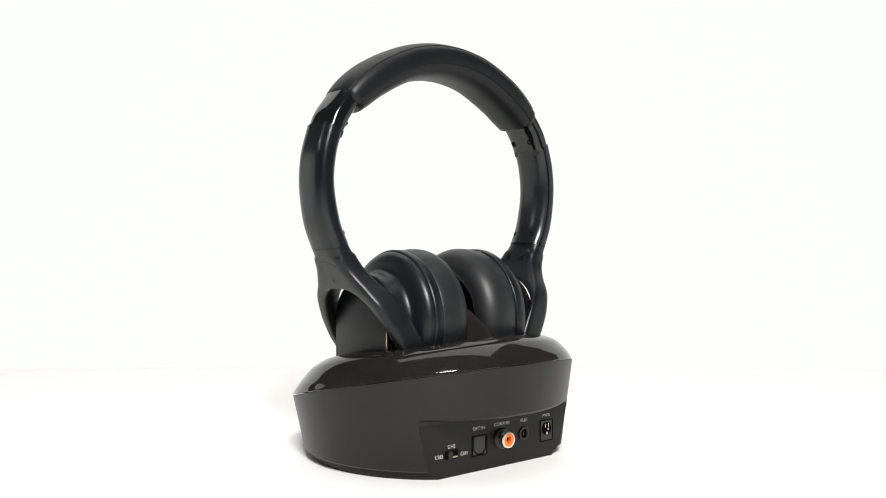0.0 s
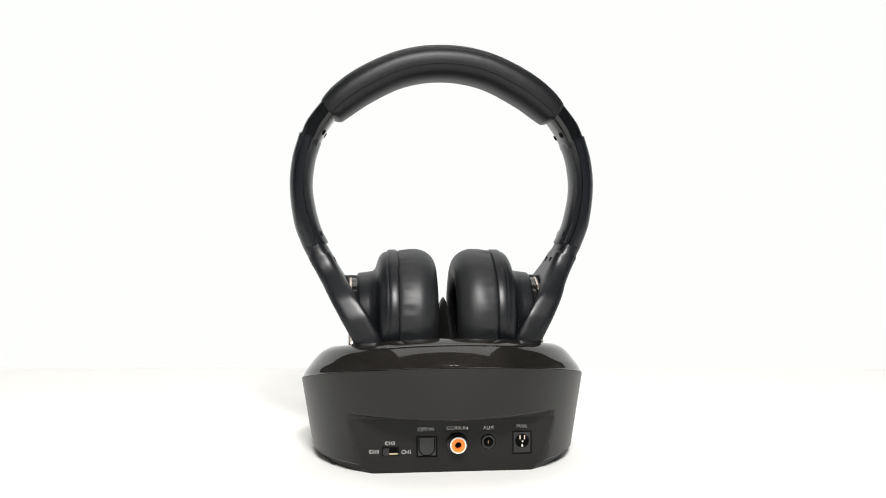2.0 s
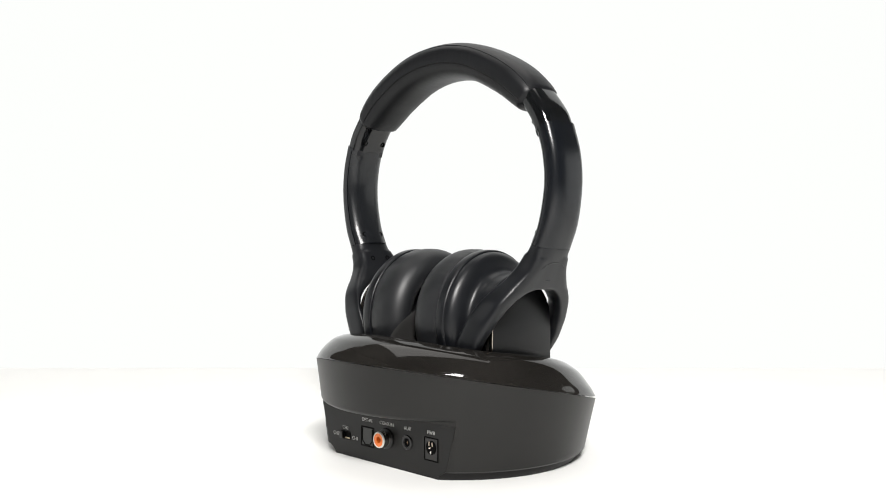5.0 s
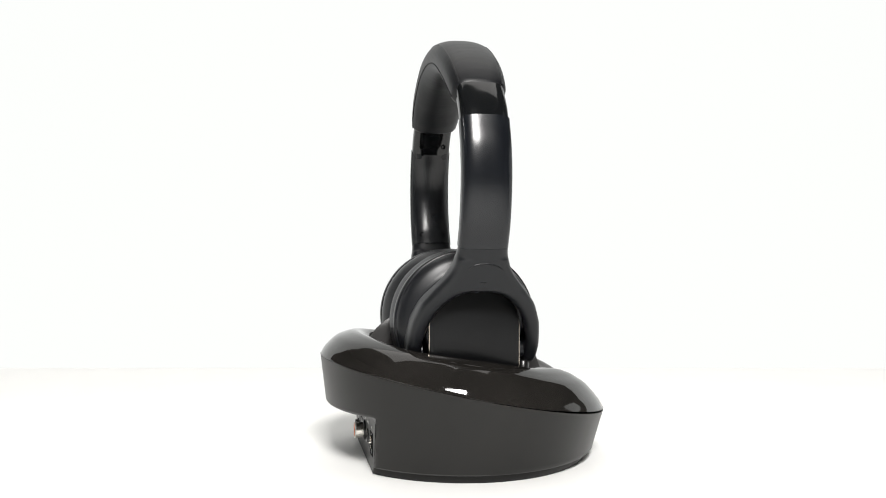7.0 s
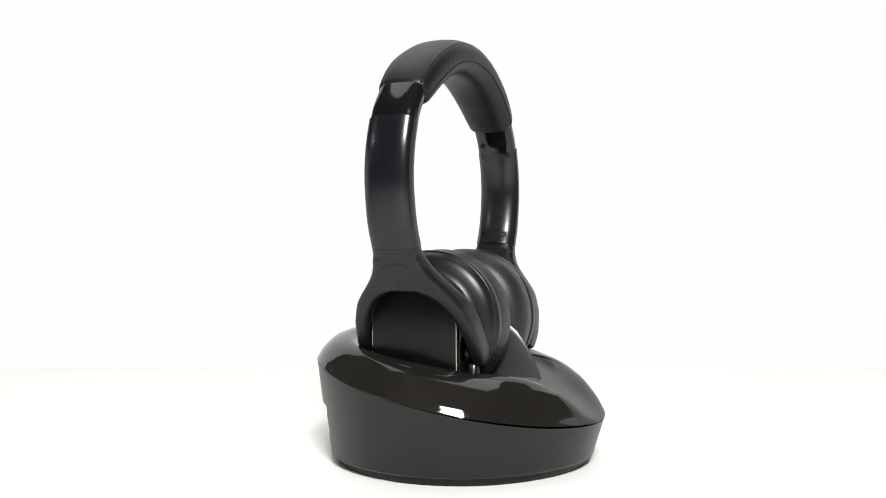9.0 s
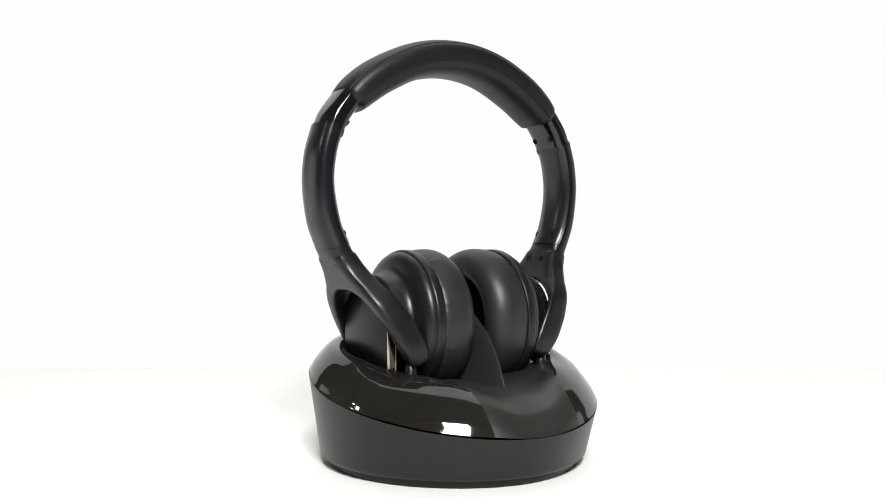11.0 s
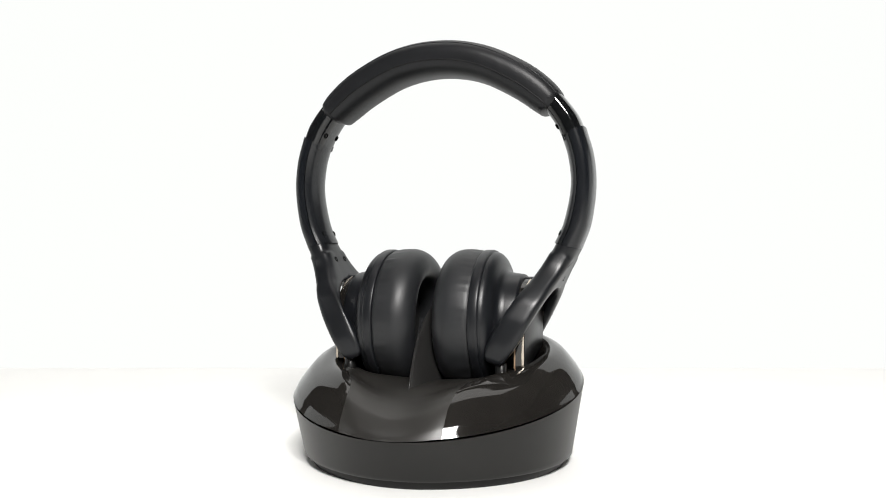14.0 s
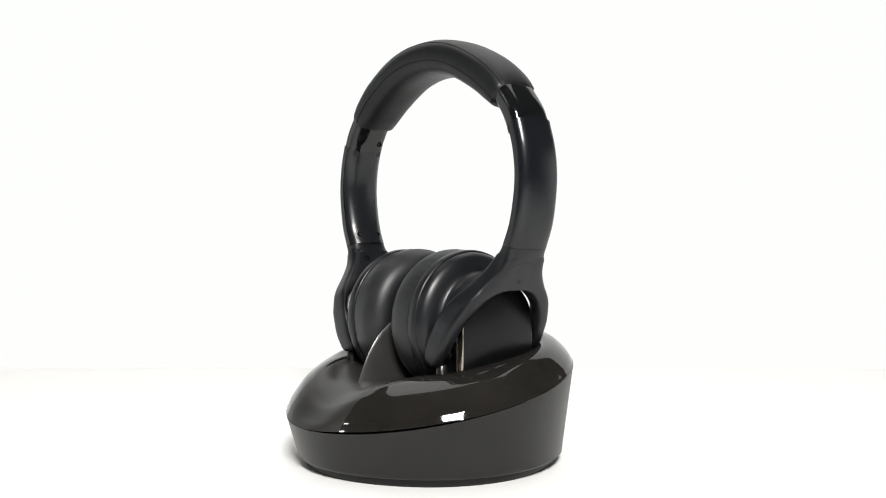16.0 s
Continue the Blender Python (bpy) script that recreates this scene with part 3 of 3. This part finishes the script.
def ear_cup(s, parent):
    c = (0, CUP_Y * MM, CUP_Z * MM)

    def P(rows):
        return [(a * MM, r * 0.968 * MM) for a, r in rows]

    def crease(t, a, r):
        x = a / MM
        k = sm(15, 22, x) * sm(27, 24.5, x)
        n = noise.noise(Vector((math.cos(t) * 24, math.sin(t) * 24, x * 0.04 + 5 * s)))
        m = noise.noise(Vector((math.cos(t) * 3, math.sin(t) * 3, x * 0.2 + 9 * s)))
        return ((0.42 * n * k + 0.14 * m) * MM, 0.2 * m * MM)
    cup = new("ear_cup")
    cup.parent = parent
    tagged(cup, "round black ear cup with soft cushion")
    bm = bmesh.new()
    prof = [(26.2, 33.0), (26.0, 36.0), (24.5, 37.4), (21.5, 38.0), (18, 38.4), (14, 38.3), (10.5, 37.2), (7.6, 35.2), (5.6, 32.4), (4.7, 29.2), (5.2, 26.2), (7.0, 23.6), (10, 21.6), (14, 20.6), (20, 20.4), (25, 20.6)]
    fine = [(float(a), float(b)) for a, b in spline(prof, 3)]
    revolve(bm, P(fine), c, "x", 160, s, crease)
    part("cushion", bm, M_CUSHION, cup, "wrinkled black leatherette ear cushion", 70)
    bm = bmesh.new()
    revolve(bm, P([(19.0, 21.5), (18.6, 12), (18.4, 2)]), c, "x", 48, s)
    part("speaker_cloth", bm, M_CLOTH, cup)
    bm = bmesh.new()
    revolve(bm, P([(25.2, 30), (25.2, 37.2), (25.5, 37.9), (26.0, 38.1), (29.4, 38.1), (30.2, 37.8), (30.6, 37.1), (30.6, 30)]), c, "x", 96, s)
    part("baffle_ring", bm, M_YOKE, cup, "smooth black plastic ring")
    bm = bmesh.new()
    revolve(bm, P([(30.2, 37.0), (31.4, 36.9), (32.8, 36.3), (34.2, 34.9), (35.4, 32.6), (36.2, 29.8), (36.9, 27.6), (38.2, 26.2), (41, 25.7), (45.2, 25.2), (46.2, 24.9), (46.7, 24.2), (46.8, 10.0)]), c, "x", 96, s)
    part("shell", bm, M_YOKE, cup, "domed satin shell of the cup")

    # end plate: straight sides, arched top
    def plate(x0, x1, grow, top, mat, name, label, rnd):
        outline = []
        hw = 22.4 + grow
        for k in range(41):
            t = math.pi * k / 40
            u, v = sup(t, 2.0)
            outline.append((hw * u, 71.8 + (top - 71.8 + grow) * v))
        outline = [(hw, 47.0 - grow)] + outline + [(-hw, 57.2 - grow)]   # the lower edge leans with the lid
        b = bmesh.new()
        rings = []
        for x, k in ((x0, 0), (x1 - rnd, 0), (x1 - rnd * 0.3, rnd * 0.3), (x1, rnd)):
            rings.append([(s * x * MM, (CUP_Y + y * (1 - k / hw)) * MM, (z - (k if z > 66 else -k)) * MM) for y, z in outline])
        loft(b, rings)
        part(name, b, mat, cup, label, 40)
    plate(46.5, 49.8, 0.15, 93.6, M_GLOSS, "plate_edge", "glossy black edge behind the end plate", 0.3)
    plate(49.7, 50.9, 0.32, 93.6, M_COPPER, "plate_rim", "bright metal edge round the end plate", 0.3)
    plate(46.0, 51.3, 0.0, 93.6, M_PLATE, "end_plate", "flat black arched end plate", 0.5)
    bm = bmesh.new()
    box(bm, *sorted((s * 0.0456, s * 0.0499)), (CUP_Y + 12.0) * MM, (CUP_Y + 22.5) * MM, 0.0405, 0.0660, 0.0004)
    part("contact_block", bm, M_DARKCOPPER, cup, "coppery metal charging contact under the cup")
    bm = bmesh.new()
    box(bm, *sorted((s * 0.0484, s * 0.0500)), (CUP_Y - 22.7) * MM, (CUP_Y - 21.5) * MM, 0.0575, 0.0665, 0.0002)
    part("contact_strip", bm, M_CHROME, cup, "small bright contact strip")
    bm = bmesh.new()
    revolve(bm, [(0.040, 0.0033), (0.0545, 0.0033), (0.056, 0.0026)], (0, CUP_Y * MM, 0.0915), "x", 24, s)
    part("joint_sleeve", bm, M_YOKE, cup)
    # side ears on which the fork's legs turn
    for d in (-1, 1):
        bm = bmesh.new()
        revolve(bm, P([(24.5, 4.2), (30.5, 4.0), (32.0, 3.4)]), (s * 0.0405, CUP_Y * MM, 0.0588), "y", 24, d)
        part("pivot", bm, M_YOKE, cup)
    return cup


def headphones():
    base = new("headphones")
    tagged(base, "black over-ear headphones with padded headband resting on the dock", "headphones")
    full = PAD + [(-a, b, -c, d) for a, b, c, d in reversed(PAD[:-1])]
    wide = lambda k: 15.1 - 2.4 * abs(2 * k - 1) ** 3
    bm = bmesh.new()
    strip(bm, full, wide, 2.6, 0.0, 0.0, 1.0, 12, 0.045, 64)
    pad = part("headband_pad", bm, M_PAD, base, "padded black leatherette headband with stitched edge", 70)
    st = spline(full, 10)
    N = len(st) - 1
    for side in (-1, 1):
        for f, rad, name in ((0.37, 0.00040, "stitching"), (0.86, 0.00040, "piping")):
            bm = bmesh.new()
            u = (1 - abs(2 * f - 1) ** 2.6) ** (1 / 2.6)
            pts = []
            for i, (xi, zi, xo, zo) in enumerate(st[3:-3]):
                w = wide((i + 3) / N) * u - (0.05 if name == "stitching" else 0.22)
                pts.append(((xi + (xo - xi) * f) * MM, (HY + side * w) * MM, (zi + (zo - zi) * f) * MM))
            tube(bm, pts, rad, 8)
            part(name, bm, M_THREAD if name == "stitching" else M_PAD, pad)
    for s in (-1, 1):
        bm = bmesh.new()
        strip(bm, mirrored(SLIDER, s), 11.5, 3.0, 0.0, 0.02, 0.985, 6, seg=56)
        sl = part("slider", bm, M_SLIDER, base, "glossy black size slider", 50)
        for dy in (-6.6, 6.6):
            screw(sl, 63.95, HY + dy, 171.0, 0.85, -0.5, s)
        bm = bmesh.new()
        strip(bm, mirrored(ARM, s), 11.9, 3.0, 0.25, 0.0, 1.005, 8, seg=96, cut=(-0.2, 1.0))
        arm = part("arm", bm, M_ARM, base, "curved semi-gloss black headband arm", 50)
        bm = bmesh.new()
        strip(bm, mirrored(ARM, s), 11.8, 2.15, 0.0, 0.0, 1.0, 8, seg=64, cut=(-1.0, -0.26))
        inn = part("inner_cover", bm, M_INNER, arm, "satin inner cover with screws", 50)
        for dy in (-6.2, 6.2):
            screw(inn, 65.5, HY + dy, 117.5, 0.9, 0.38, s)
        bm = bmesh.new()
        strip(bm, mirrored([(66.9, 163.4, 69.7, 164.8), (66.3, 164.8, 69.1, 166.4), (65.7, 166.2, 68.7, 167.8)], s), 9.6, 3.0, 0, 0.26, 1, 3)
        part("lip", bm, M_YOKE, arm)
        yk = wishbone(s, base)
        for dy in (-5.6, 5.6):
            screw(yk, 58.6, HY + dy, 103.4, 0.9, 0.42, s)
        ear_cup(s, base)
    return base


the_dock = dock()
the_headset = headphones()


def motions():
    """Both things turn together on the table, clockwise from above."""
    rows = [(t / 2, pose(0, 0, 0, 0, 0, 39.7 - 16.976 * t / 2)) for t in range(33)]
    walk(the_dock, rows)
    walk(the_headset, rows)


motions()
